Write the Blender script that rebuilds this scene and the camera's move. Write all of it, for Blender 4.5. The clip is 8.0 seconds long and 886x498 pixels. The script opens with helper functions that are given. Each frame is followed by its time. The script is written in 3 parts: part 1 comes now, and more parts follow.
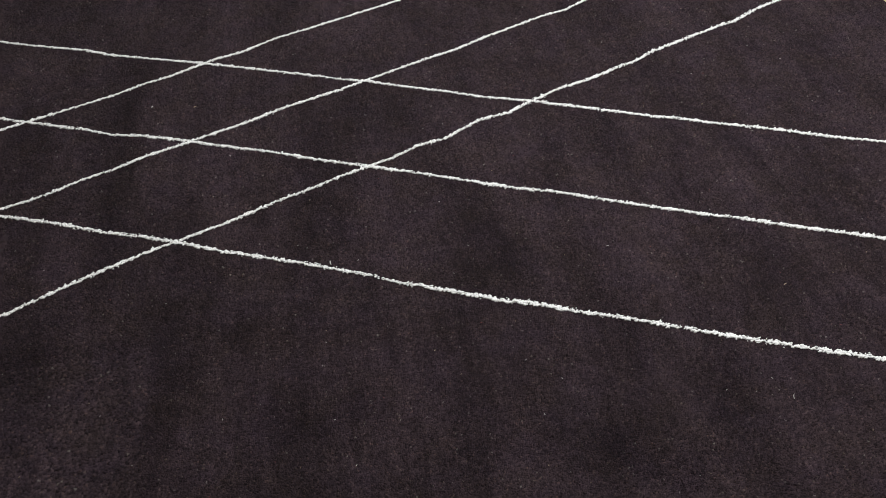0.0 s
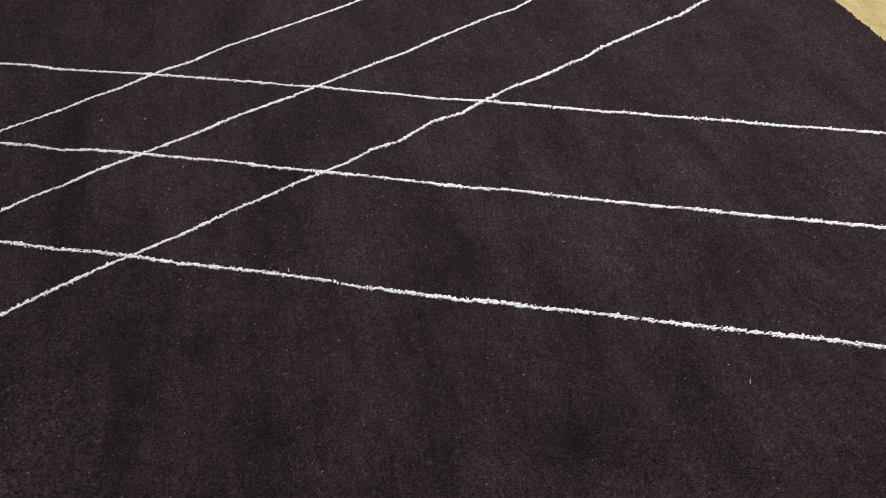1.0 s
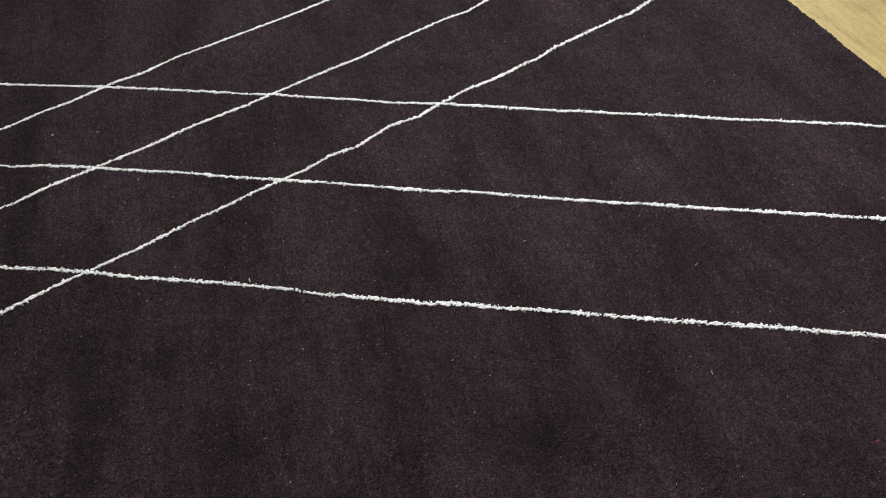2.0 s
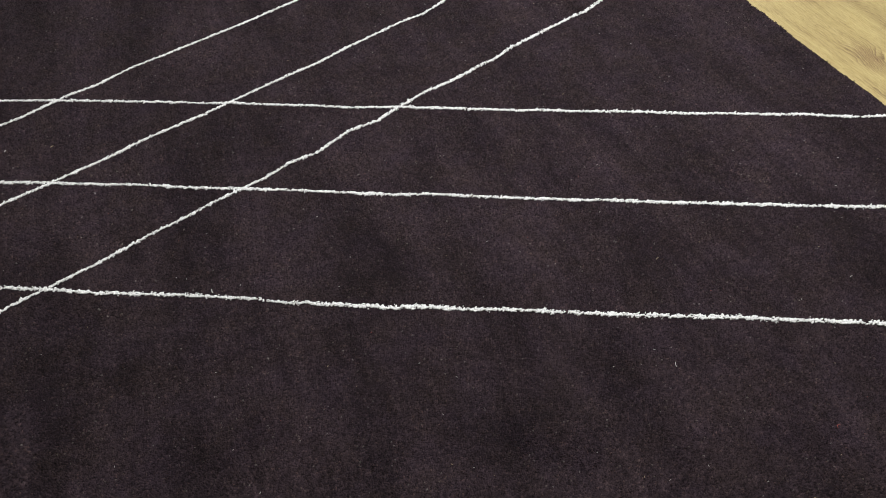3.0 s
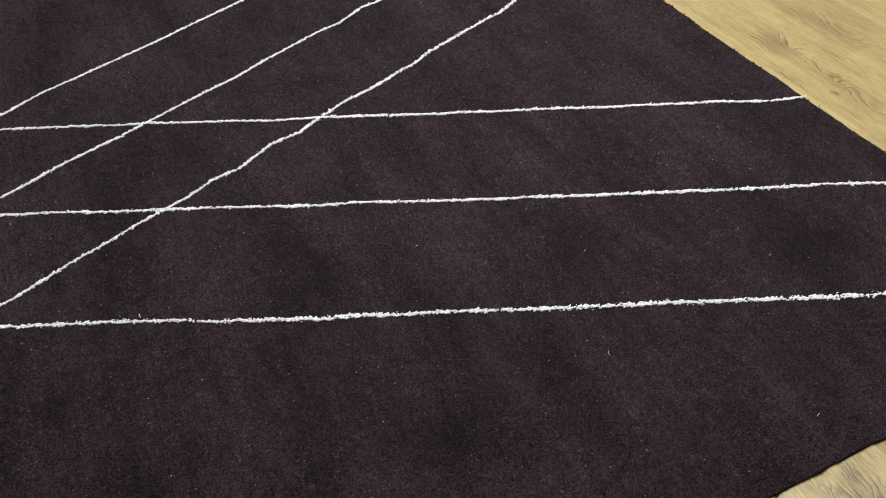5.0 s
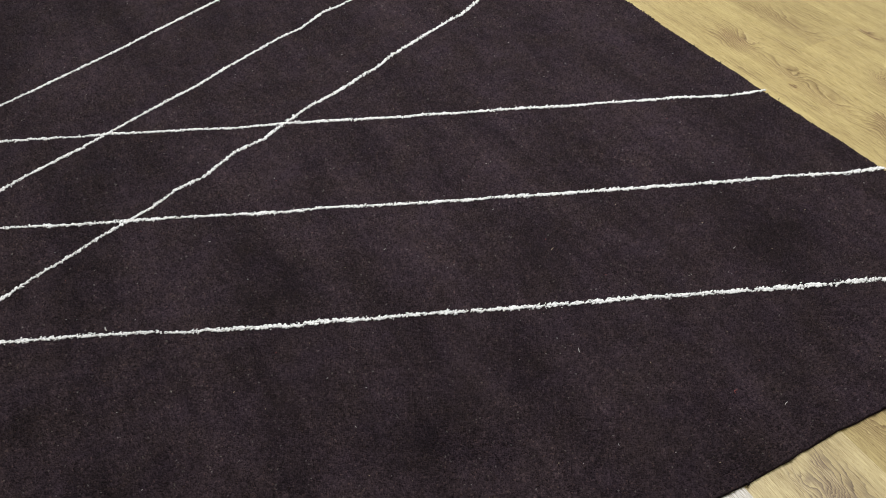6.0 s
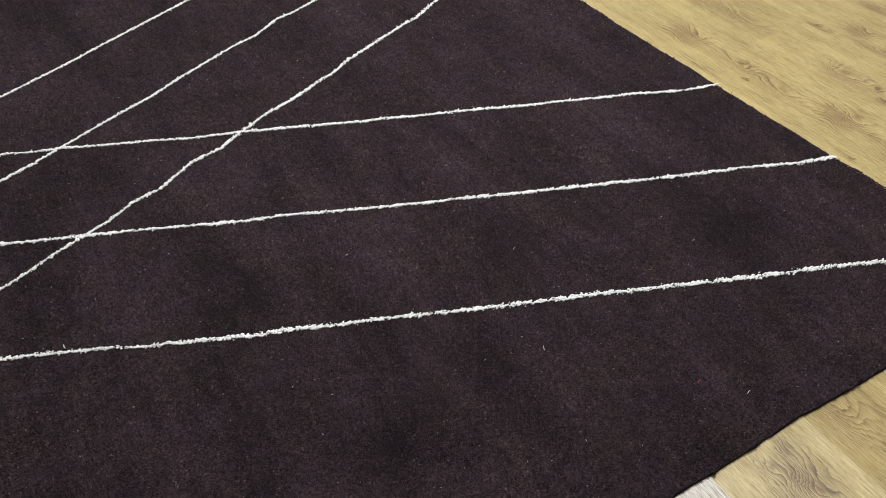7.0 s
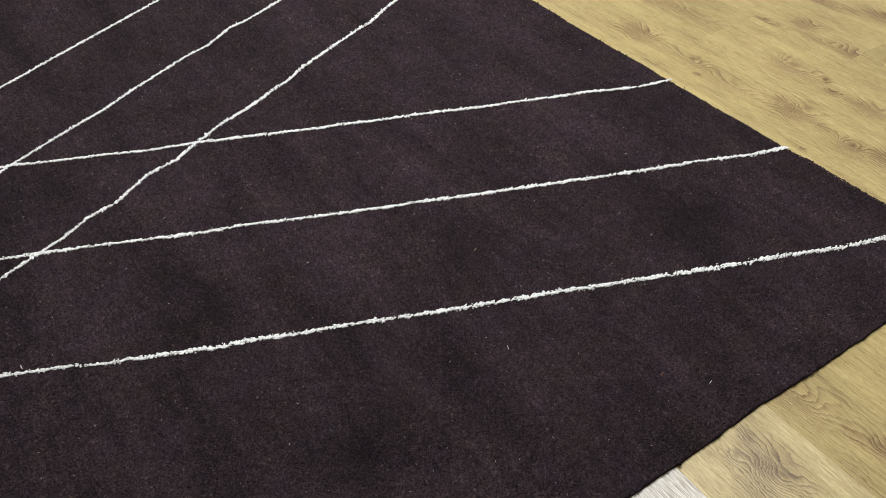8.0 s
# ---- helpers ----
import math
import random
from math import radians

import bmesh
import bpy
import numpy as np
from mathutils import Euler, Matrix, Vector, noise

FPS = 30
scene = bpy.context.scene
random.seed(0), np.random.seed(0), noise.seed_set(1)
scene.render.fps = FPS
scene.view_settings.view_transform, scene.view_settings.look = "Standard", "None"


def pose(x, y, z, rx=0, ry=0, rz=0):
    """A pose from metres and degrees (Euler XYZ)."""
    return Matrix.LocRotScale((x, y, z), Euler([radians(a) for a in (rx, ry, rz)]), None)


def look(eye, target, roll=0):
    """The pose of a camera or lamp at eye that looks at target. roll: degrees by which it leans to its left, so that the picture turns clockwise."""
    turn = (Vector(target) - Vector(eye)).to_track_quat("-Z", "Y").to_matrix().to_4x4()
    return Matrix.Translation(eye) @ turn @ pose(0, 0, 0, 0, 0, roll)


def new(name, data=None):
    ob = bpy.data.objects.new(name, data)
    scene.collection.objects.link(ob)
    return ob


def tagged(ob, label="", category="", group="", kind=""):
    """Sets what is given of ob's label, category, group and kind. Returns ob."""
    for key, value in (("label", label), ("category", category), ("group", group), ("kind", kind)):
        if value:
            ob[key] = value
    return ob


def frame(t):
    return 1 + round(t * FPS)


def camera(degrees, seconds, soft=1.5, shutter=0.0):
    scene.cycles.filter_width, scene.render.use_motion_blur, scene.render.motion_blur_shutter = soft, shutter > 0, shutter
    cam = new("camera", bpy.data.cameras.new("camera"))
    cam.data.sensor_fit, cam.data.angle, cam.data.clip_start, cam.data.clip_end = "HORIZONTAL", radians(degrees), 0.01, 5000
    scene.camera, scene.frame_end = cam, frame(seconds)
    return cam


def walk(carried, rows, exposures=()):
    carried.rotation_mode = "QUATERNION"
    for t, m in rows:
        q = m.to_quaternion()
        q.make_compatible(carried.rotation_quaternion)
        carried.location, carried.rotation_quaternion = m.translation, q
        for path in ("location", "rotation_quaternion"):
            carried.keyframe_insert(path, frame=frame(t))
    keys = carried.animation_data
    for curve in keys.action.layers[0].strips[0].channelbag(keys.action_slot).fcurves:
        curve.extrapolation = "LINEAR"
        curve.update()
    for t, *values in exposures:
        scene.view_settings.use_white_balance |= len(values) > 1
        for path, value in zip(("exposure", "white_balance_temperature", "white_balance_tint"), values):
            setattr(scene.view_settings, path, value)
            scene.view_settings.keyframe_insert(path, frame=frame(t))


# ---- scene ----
# A dark tufted rug with pale crossing lines on an oak laminate floor. Rug corner at the origin, rug towards -x and +y.

# ---- camera ----
cam = camera(54.96, 8.0, soft=0.95)
PATH = [
    (0.0, pose(-1.4439, -0.3909, 1.0800, 47.050, 1.495, -9.135)),
    (0.5, pose(-1.4381, -0.3955, 1.0815, 47.063, 1.594, -10.835)),
    (1.0, pose(-1.4340, -0.3965, 1.0831, 47.075, 1.609, -12.569)),
    (1.5, pose(-1.4329, -0.3971, 1.0831, 47.153, 1.530, -14.229)),
    (3.0, pose(-1.4211, -0.3993, 1.0865, 47.181, 1.622, -18.852)),
    (3.5, pose(-1.4176, -0.4011, 1.0872, 47.212, 1.650, -20.341)),
    (4.0, pose(-1.4148, -0.4029, 1.0865, 47.282, 1.650, -21.869)),
    (4.5, pose(-1.4122, -0.4054, 1.0860, 47.370, 1.682, -23.347)),
    (6.0, pose(-1.4034, -0.4109, 1.0843, 47.551, 1.764, -27.268)),
    (6.5, pose(-1.3990, -0.4124, 1.0834, 47.592, 1.812, -28.824)),
    (7.0, pose(-1.3954, -0.4148, 1.0818, 47.680, 1.836, -30.343)),
    (7.5, pose(-1.3914, -0.4176, 1.0821, 47.736, 1.897, -31.879)),
    (8.0, pose(-1.3881, -0.4201, 1.0809, 47.817, 1.946, -33.521)),
]
EXPOSURES = [(0.0, 0.0), (8.0, 0.0)]
walk(cam, PATH, EXPOSURES)

# ---- light ----
ROOM_X, ROOM_Y, ROOM_Z = (-4.0, 3.0), (-3.0, 4.0), 2.6
WINDOW_X, WINDOW_Z = (-2.6, 1.8), (0.5, 2.35)
OVERHEAD_X, OVERHEAD_Y = -0.48, 0.95

world = bpy.data.worlds.new("sky")
scene.world = world
world.use_nodes = True
sky = world.node_tree.nodes.new("ShaderNodeTexSky")
sky.sky_type, sky.sun_disc = "NISHITA", False
sky.sun_elevation, sky.sun_rotation = radians(40), radians(150)
world.node_tree.links.new(sky.outputs["Color"], world.node_tree.nodes["Background"].inputs["Color"])
world.node_tree.nodes["Background"].inputs["Strength"].default_value = 0.1

# Daylight from an unseen window, added to light the rug from its far side.
unseen_daylight = bpy.data.lights.new("unseen_window_daylight", "AREA")
unseen_daylight.shape = "RECTANGLE"
unseen_daylight.size, unseen_daylight.size_y = WINDOW_X[1] - WINDOW_X[0] - 0.2, WINDOW_Z[1] - WINDOW_Z[0] - 0.2
unseen_daylight.energy, unseen_daylight.color = 58.0, (0.98, 0.99, 1.0)
lamp = new("unseen_window_daylight", unseen_daylight)
lamp.matrix_world = look(((WINDOW_X[0] + WINDOW_X[1]) / 2, ROOM_Y[1] - 0.02, (WINDOW_Z[0] + WINDOW_Z[1]) / 2),
                         ((WINDOW_X[0] + WINDOW_X[1]) / 2, 0, 0.6))

# Overhead lamp added for light from above; no such fixture is in view.
overhead_light = bpy.data.lights.new("added_overhead_light", "AREA")
overhead_light.shape, overhead_light.size, overhead_light.size_y = "RECTANGLE", 1.2, 0.9
overhead_light.energy, overhead_light.color = 102.0, (1.0, 1.0, 1.0)
panel = new("added_overhead_light", overhead_light)
panel.matrix_world = pose(OVERHEAD_X, OVERHEAD_Y, ROOM_Z - 0.02)


# ---- materials ----
def material(name, rough=0.7):
    mat = bpy.data.materials.new(name)
    mat.use_nodes = True
    bsdf = mat.node_tree.nodes["Principled BSDF"]
    bsdf.inputs["Roughness"].default_value = rough
    return mat, mat.node_tree, bsdf


def math_node(tree, operation, a, b=None, c=None):
    made = tree.nodes.new("ShaderNodeMath")
    made.operation = operation
    for i, value in enumerate((a, b, c)):
        if value is None:
            continue
        if isinstance(value, (int, float)):
            made.inputs[i].default_value = value
        else:
            tree.links.new(value, made.inputs[i])
    return made.outputs[0]


def vec_node(tree, operation, a, b):
    made = tree.nodes.new("ShaderNodeVectorMath")
    made.operation = operation
    for i, value in enumerate((a, b)):
        if isinstance(value, tuple):
            made.inputs[i].default_value = value
        else:
            tree.links.new(value, made.inputs[i])
    return made.outputs["Value"] if operation == "DOT_PRODUCT" else made.outputs[0]


def noise_at(tree, vector, scale, detail=3.0, rough=0.55):
    made = tree.nodes.new("ShaderNodeTexNoise")
    made.inputs["Scale"].default_value = scale
    made.inputs["Detail"].default_value = detail
    made.inputs["Roughness"].default_value = rough
    tree.links.new(vector, made.inputs["Vector"])
    return made.outputs["Fac"]


def ramp(tree, value, stops):
    made = tree.nodes.new("ShaderNodeValToRGB")
    band = made.color_ramp
    while len(band.elements) < len(stops):
        band.elements.new(0.5)
    for element, (place, colour) in zip(band.elements, stops):
        element.position = place
        element.color = (*colour, 1) if isinstance(colour, tuple) else (colour, colour, colour, 1)
    tree.links.new(value, made.inputs[0])
    return made.outputs["Color"]


def mix(tree, blend, factor, a, b):
    made = tree.nodes.new("ShaderNodeMix")
    made.data_type, made.blend_type = "RGBA", blend
    for i, value in ((0, factor), (6, a), (7, b)):
        if isinstance(value, (int, float)):
            made.inputs[i].default_value = value
        elif isinstance(value, tuple):
            made.inputs[i].default_value = (*value, 1)
        else:
            tree.links.new(value, made.inputs[i])
    return made.outputs[2]


def bump(tree, bsdf, height, strength, distance):
    made = tree.nodes.new("ShaderNodeBump")
    made.inputs["Strength"].default_value = strength
    made.inputs["Distance"].default_value = distance
    tree.links.new(height, made.inputs["Height"])
    tree.links.new(made.outputs[0], bsdf.inputs["Normal"])


# Darker nap shading put into the colour: x, y, half width, half length, depth.
NAP_SHADE = ((-1.917, 1.089, 0.040, 0.334, 0.34), (-1.477, 0.941, 0.037, 0.173, 0.26), (-1.652, 0.607, 0.024, 0.043, 0.45), (-1.115, 0.288, 0.072, 0.063, 0.32),
           (-0.328, 0.389, 0.093, 0.059, 0.30), (-1.228, 0.687, 0.111, 0.064, 0.22), (-1.991, 0.611, 0.071, 0.138, 0.28), (-0.048, 0.693, 0.050, 0.058, 0.25))


def wool_material():
    """Dark aubergine-brown wool: each tuft its own tone, the nap's brushed shading put into the colour, rare pale
    fibres.
    """
    mat, tree, bsdf = material("dark_wool", 0.92)
    geo = tree.nodes.new("ShaderNodeNewGeometry")
    tone = ramp(tree, geo.outputs["Random Per Island"], [
        (0.0, (0.0129, 0.0092, 0.0112)), (0.3, (0.0178, 0.0126, 0.0150)), (0.6, (0.0239, 0.0167, 0.0196)), (0.86, (0.0306, 0.0212, 0.0241)),
        (0.958, (0.0349, 0.0245, 0.0267)), (0.988, (0.0441, 0.0283, 0.0277)), (0.9975, (0.0484, 0.0405, 0.0369)), (0.9990, (0.0860, 0.0789, 0.0760))])
    stretched = vec_node(tree, "MULTIPLY", geo.outputs["Position"], (1.0, 0.28, 1.0))
    nap = noise_at(tree, stretched, 7.5, 4.0, 0.6)
    hue = noise_at(tree, vec_node(tree, "ADD", geo.outputs["Position"], (7.3, 2.1, 0.0)), 11.0, 4.0, 0.65)
    cloud = noise_at(tree, geo.outputs["Position"], 33.0, 4.0, 0.65)
    clump = noise_at(tree, geo.outputs["Position"], 215.0, 2.0, 0.6)
    row = noise_at(tree, vec_node(tree, "MULTIPLY", geo.outputs["Position"], (80.0, 5.0, 1.0)), 1.0, 2.0, 0.6)
    tone = mix(tree, "MULTIPLY", 1.0, tone, ramp(tree, row, [(0.3, 0.88), (0.7, 1.11)]))
    fleck = noise_at(tree, geo.outputs["Position"], 700.0, 2.0, 0.7)
    tone = mix(tree, "MULTIPLY", 1.0, tone, ramp(tree, nap, [(0.33, 0.68), (0.66, 1.24)]))
    tone = mix(tree, "MULTIPLY", 1.0, tone, ramp(tree, hue, [(0.36, (1.02, 1.0, 0.95)), (0.64, (1.0, 0.975, 1.07))]))
    tone = mix(tree, "MULTIPLY", 1.0, tone, ramp(tree, cloud, [(0.3, 0.80), (0.7, 1.18)]))
    tone = mix(tree, "MULTIPLY", 1.0, tone, ramp(tree, clump, [(0.32, 0.70), (0.68, 1.33)]))
    tone = mix(tree, "MULTIPLY", 1.0, tone, ramp(tree, fleck, [(0.32, 0.72), (0.68, 1.29)]))
    jog = tree.nodes.new("ShaderNodeTexNoise")
    jog.inputs["Scale"].default_value, jog.inputs["Detail"].default_value = 18.0, 4.0
    tree.links.new(geo.outputs["Position"], jog.inputs["Vector"])
    jogged = vec_node(tree, "MULTIPLY", vec_node(tree, "SUBTRACT", jog.outputs["Color"], (0.5, 0.5, 0.5)), (0.05, 0.07, 0.0))
    jogged = vec_node(tree, "ADD", geo.outputs["Position"], jogged)
    left = None
    for x, y, width, length, depth in NAP_SHADE:
        away = vec_node(tree, "MULTIPLY", vec_node(tree, "SUBTRACT", jogged, (x, y, 0.0)), (1 / width, 1 / length, 0.0))
        hill = math_node(tree, "POWER", 2.718, math_node(tree, "MULTIPLY", vec_node(tree, "DOT_PRODUCT", away, away), -1.0))
        rest = math_node(tree, "MULTIPLY_ADD", hill, -1.10 * depth, 1.0)
        left = rest if left is None else math_node(tree, "MULTIPLY", left, rest)
    tone = mix(tree, "MULTIPLY", 1.0, tone, left)
    tree.links.new(tone, bsdf.inputs["Base Color"])
    bsdf.inputs["Specular IOR Level"].default_value = 0.05
    bsdf.inputs["Sheen Weight"].default_value = 0.02
    bsdf.inputs["Sheen Roughness"].default_value = 0.5
    return mat


def yarn_material():
    mat, tree, bsdf = material("ivory_yarn", 0.9)
    geo = tree.nodes.new("ShaderNodeNewGeometry")
    tone = ramp(tree, geo.outputs["Random Per Island"], [(0.0, (0.58, 0.59, 0.59)), (0.25, (0.66, 0.67, 0.67)), (1.0, (0.73, 0.74, 0.74))])
    fibre = noise_at(tree, geo.outputs["Position"], 1500.0, 2.0)
    tone = mix(tree, "MULTIPLY", 1.0, tone, ramp(tree, fibre, [(0.3, 0.85), (0.6, 1.0)]))
    tree.links.new(tone, bsdf.inputs["Base Color"])
    bsdf.inputs["Specular IOR Level"].default_value = 0.2
    bump(tree, bsdf, fibre, 0.4, 0.0006)
    return mat


def oak_material(name, knots=(), light=(0.362, 0.292, 0.134), dark=(0.125, 0.073, 0.034), rings=175.0, grey=0.0, figure=0.0,
                 heart=(0.160, 0.094, 0.048)):
    """Printed oak. Growth lines bend round the given knots (x, y, width, reach, tail, rings, fan, darkness):
    rings close in arches behind a blunt head, fan spreads a leaning sheaf of lines through the knot."""
    mat, tree, bsdf = material(name, 0.42)
    geo, info = tree.nodes.new("ShaderNodeNewGeometry"), tree.nodes.new("ShaderNodeObjectInfo")
    shift = tree.nodes.new("ShaderNodeCombineXYZ")
    tree.links.new(math_node(tree, "MULTIPLY", info.outputs["Random"], 7.0), shift.inputs[0])
    tree.links.new(math_node(tree, "MULTIPLY", info.outputs["Random"], 41.0), shift.inputs[1])
    place = vec_node(tree, "ADD", geo.outputs["Position"], shift.outputs[0])

    def grain(across, along, detail=3.0, rough=0.6):
        return noise_at(tree, vec_node(tree, "MULTIPLY", place, (across, along, 1.0)), 1.0, detail, rough)

    def wobble(across, along, detail, amount):
        made = tree.nodes.new("ShaderNodeTexNoise")
        made.inputs["Scale"].default_value, made.inputs["Detail"].default_value = 1.0, detail
        tree.links.new(vec_node(tree, "MULTIPLY", place, (across, along, 1.0)), made.inputs["Vector"])
        return vec_node(tree, "MULTIPLY", vec_node(tree, "SUBTRACT", made.outputs["Color"], (0.5, 0.5, 0.5)), amount)

    # a slow bend of the whole figure, and a finer shiver of each line
    bend = vec_node(tree, "ADD", wobble(38.0, 20.0, 3.0, (0.017, 0.030, 0.0)), wobble(120.0, 55.0, 2.0, (0.006, 0.012, 0.0)))
    split = tree.nodes.new("ShaderNodeSeparateXYZ")
    tree.links.new(vec_node(tree, "ADD", geo.outputs["Position"], bend), split.inputs[0])
    # a flat cut through growth cones: arches where the pith dips, straight grain beside them; boards with knots lie off the pith
    board = tree.nodes.new("ShaderNodeSeparateXYZ")
    tree.links.new(info.outputs["Location"], board.inputs[0])
    meander = math_node(tree, "MULTIPLY_ADD", grain(0.0, 2.2, 2.0, 0.5), 0.14, 0.026)
    aside = math_node(tree, "SUBTRACT", split.outputs[0], math_node(tree, "ADD", board.outputs[0], meander))
    dip = math_node(tree, "MULTIPLY", grain(1.5, 4.2, 2.0, 0.5), 0.17)
    level = math_node(tree, "SQRT", math_node(tree, "ADD", math_node(tree, "MULTIPLY", aside, aside), math_node(tree, "MULTIPLY", dip, dip)))
    level = math_node(tree, "MULTIPLY", split.outputs[0] if knots else level, 0.65 * rings if knots else rings)
    level = math_node(tree, "MULTIPLY_ADD", grain(17.0, 8.0), 3.2 if knots else 1.6, level)
    level = math_node(tree, "MULTIPLY_ADD", grain(210.0, 60.0, 3.0, 0.7), 0.42, level)
    stain = None
    for x, y, width, reach, tail, height, fan, darkness in knots:
        beside = math_node(tree, "MULTIPLY", math_node(tree, "SUBTRACT", split.outputs[0], x), 1 / width)
        ahead = math_node(tree, "SUBTRACT", split.outputs[1], y)
        ahead = math_node(tree, "ADD", math_node(tree, "MULTIPLY", math_node(tree, "MAXIMUM", ahead, 0.0), 1 / reach),
                          math_node(tree, "MULTIPLY", math_node(tree, "MINIMUM", ahead, 0.0), 1 / tail))
        far = math_node(tree, "ADD", math_node(tree, "MULTIPLY", beside, beside), math_node(tree, "MULTIPLY", ahead, ahead))
        hill = math_node(tree, "POWER", 2.718, math_node(tree, "MULTIPLY", far, -1.0))
        lift = math_node(tree, "MULTIPLY_ADD", beside, fan, 1.25 * height)
        if fan:
            leaning = math_node(tree, "SUBTRACT", split.outputs[1], y)
            lift = math_node(tree, "MULTIPLY_ADD", leaning, -0.75 * fan / width, lift)
        level = math_node(tree, "MULTIPLY_ADD", hill, lift, level)
        mark = math_node(tree, "MULTIPLY", hill, darkness)
        stain = mark if stain is None else math_node(tree, "MAXIMUM", stain, mark)
    phase = math_node(tree, "FRACT", level)
    ring = ramp(tree, phase, [(0.0, 0.0), (0.42, 0.08), (0.66, 0.55), (0.80, 1.0), (0.88, 0.30), (0.94, 0.0)])
    gleam = ramp(tree, phase, [(0.0, 0.7), (0.16, 0.25), (0.40, 0.0), (0.90, 0.0), (0.96, 1.0)])
    streak, band, patch = grain(640.0, 24.0, 3.0, 0.7), grain(75.0, 3.0, 3.0, 0.6), grain(22.0, 4.5, 4.0, 0.6)
    pores, broken, blotch = grain(900.0, 55.0, 2.0, 0.6), grain(420.0, 26.0, 3.0, 0.75), grain(130.0, 15.0, 4.0, 0.65)
    strength = math_node(tree, "MAXIMUM", math_node(tree, "MULTIPLY_ADD", patch, 3.2, -1.55 + figure), 0.13 + 0.4 * figure)
    if stain is not None:
        strength = math_node(tree, "MULTIPLY_ADD", stain, 2.2, strength)
    strength = math_node(tree, "MULTIPLY", strength, math_node(tree, "MULTIPLY_ADD", broken, 2.2, -0.30))
    strength = math_node(tree, "MAXIMUM", math_node(tree, "MINIMUM", strength, 1.0), 0.0)
    base = light
    if stain is not None:
        # a tawny stain round each knot, greyer at its heart
        smear = math_node(tree, "MULTIPLY", stain, math_node(tree, "MULTIPLY_ADD", blotch, 2.4, -0.40))
        smear = math_node(tree, "MINIMUM", math_node(tree, "MAXIMUM", smear, 0.0), 0.85)
        base = mix(tree, "MIX", smear, light, heart)
    base = mix(tree, "MIX", math_node(tree, "MULTIPLY", ring, strength), base, dark)
    base = mix(tree, "MIX", math_node(tree, "MULTIPLY", gleam, math_node(tree, "MULTIPLY", strength, 0.45)), base, (0.52, 0.43, 0.23))
    base = mix(tree, "MULTIPLY", 1.0, base, ramp(tree, band, [(0.3, (0.90, 0.88, 0.85)), (0.5, 0.99), (0.72, (1.07, 1.075, 1.10))]))
    base = mix(tree, "MULTIPLY", 1.0, base, ramp(tree, streak, [(0.29, (0.69, 0.66, 0.61)), (0.48, 0.99), (0.68, (1.24, 1.27, 1.36))]))
    base = mix(tree, "MULTIPLY", 1.0, base, ramp(tree, pores, [(0.33, (0.62, 0.55, 0.47)), (0.43, 1.0)]))
    base = mix(tree, "MULTIPLY", 1.0, base, ramp(tree, patch, [(0.3, (1.08, 1.08, 1.03)), (0.7, (0.80, 0.765, 0.72))]))
    base = mix(tree, "MULTIPLY", 1.0, base, ramp(tree, blotch, [(0.3, (0.90, 0.885, 0.87)), (0.7, (1.05, 1.055, 1.05))]))
    base = mix(tree, "MULTIPLY", 1.0, base, math_node(tree, "MULTIPLY_ADD", info.outputs["Random"], 0.14, 0.93))
    if grey:
        washed = ramp(tree, streak, [(0.34, (0.19, 0.17, 0.145)), (0.46, (0.40, 0.38, 0.355)), (0.60, (0.64, 0.64, 0.65))])
        base = mix(tree, "MIX", grey, base, washed)
    tree.links.new(base, bsdf.inputs["Base Color"])
    tree.links.new(math_node(tree, "MULTIPLY_ADD", streak, 0.2, 0.32), bsdf.inputs["Roughness"])
    bsdf.inputs["Specular IOR Level"].default_value = 0.40
    bump(tree, bsdf, streak, 0.25, 0.0004)
    return mat


def paint_material(name, colour):
    mat, tree, bsdf = material(name, 0.8)
    geo = tree.nodes.new("ShaderNodeNewGeometry")
    grain = noise_at(tree, geo.outputs["Position"], 160.0, 3.0)
    stain = noise_at(tree, geo.outputs["Position"], 1.5, 3.0)
    tone = mix(tree, "MULTIPLY", 1.0, ramp(tree, stain, [(0.3, 0.95), (0.7, 1.0)]), colour)
    tree.links.new(tone, bsdf.inputs["Base Color"])
    bump(tree, bsdf, grain, 0.15, 0.001)
    return mat


def plain_material(name, colour, rough=0.85):
    mat, tree, bsdf = material(name, rough)
    geo = tree.nodes.new("ShaderNodeNewGeometry")
    grain = noise_at(tree, geo.outputs["Position"], 900.0, 2.0)
    tree.links.new(mix(tree, "MULTIPLY", 1.0, ramp(tree, grain, [(0.3, 0.8), (0.7, 1.0)]), colour), bsdf.inputs["Base Color"])
    return mat


WOOL, YARN = wool_material(), yarn_material()
WALL_PAINT, CEILING_PAINT = paint_material("wall_paint", (0.80, 0.79, 0.76)), paint_material("ceiling_paint", (0.84, 0.84, 0.83))
FRAME_PAINT = paint_material("frame_paint", (0.80, 0.80, 0.80))
SCREED = paint_material("screed", (0.30, 0.29, 0.27))
LINT_WHITE, LINT_RED, LINT_TAN = (plain_material("lint_white", (0.40, 0.40, 0.39)), plain_material("lint_red", (0.16, 0.03, 0.025)),
                                  plain_material("lint_tan", (0.30, 0.24, 0.16)))
glass, glass_tree, glass_bsdf = material("window_glass", 0.0)
glass_bsdf.inputs["Transmission Weight"].default_value = 1.0
glass_bsdf.inputs["IOR"].default_value = 1.45


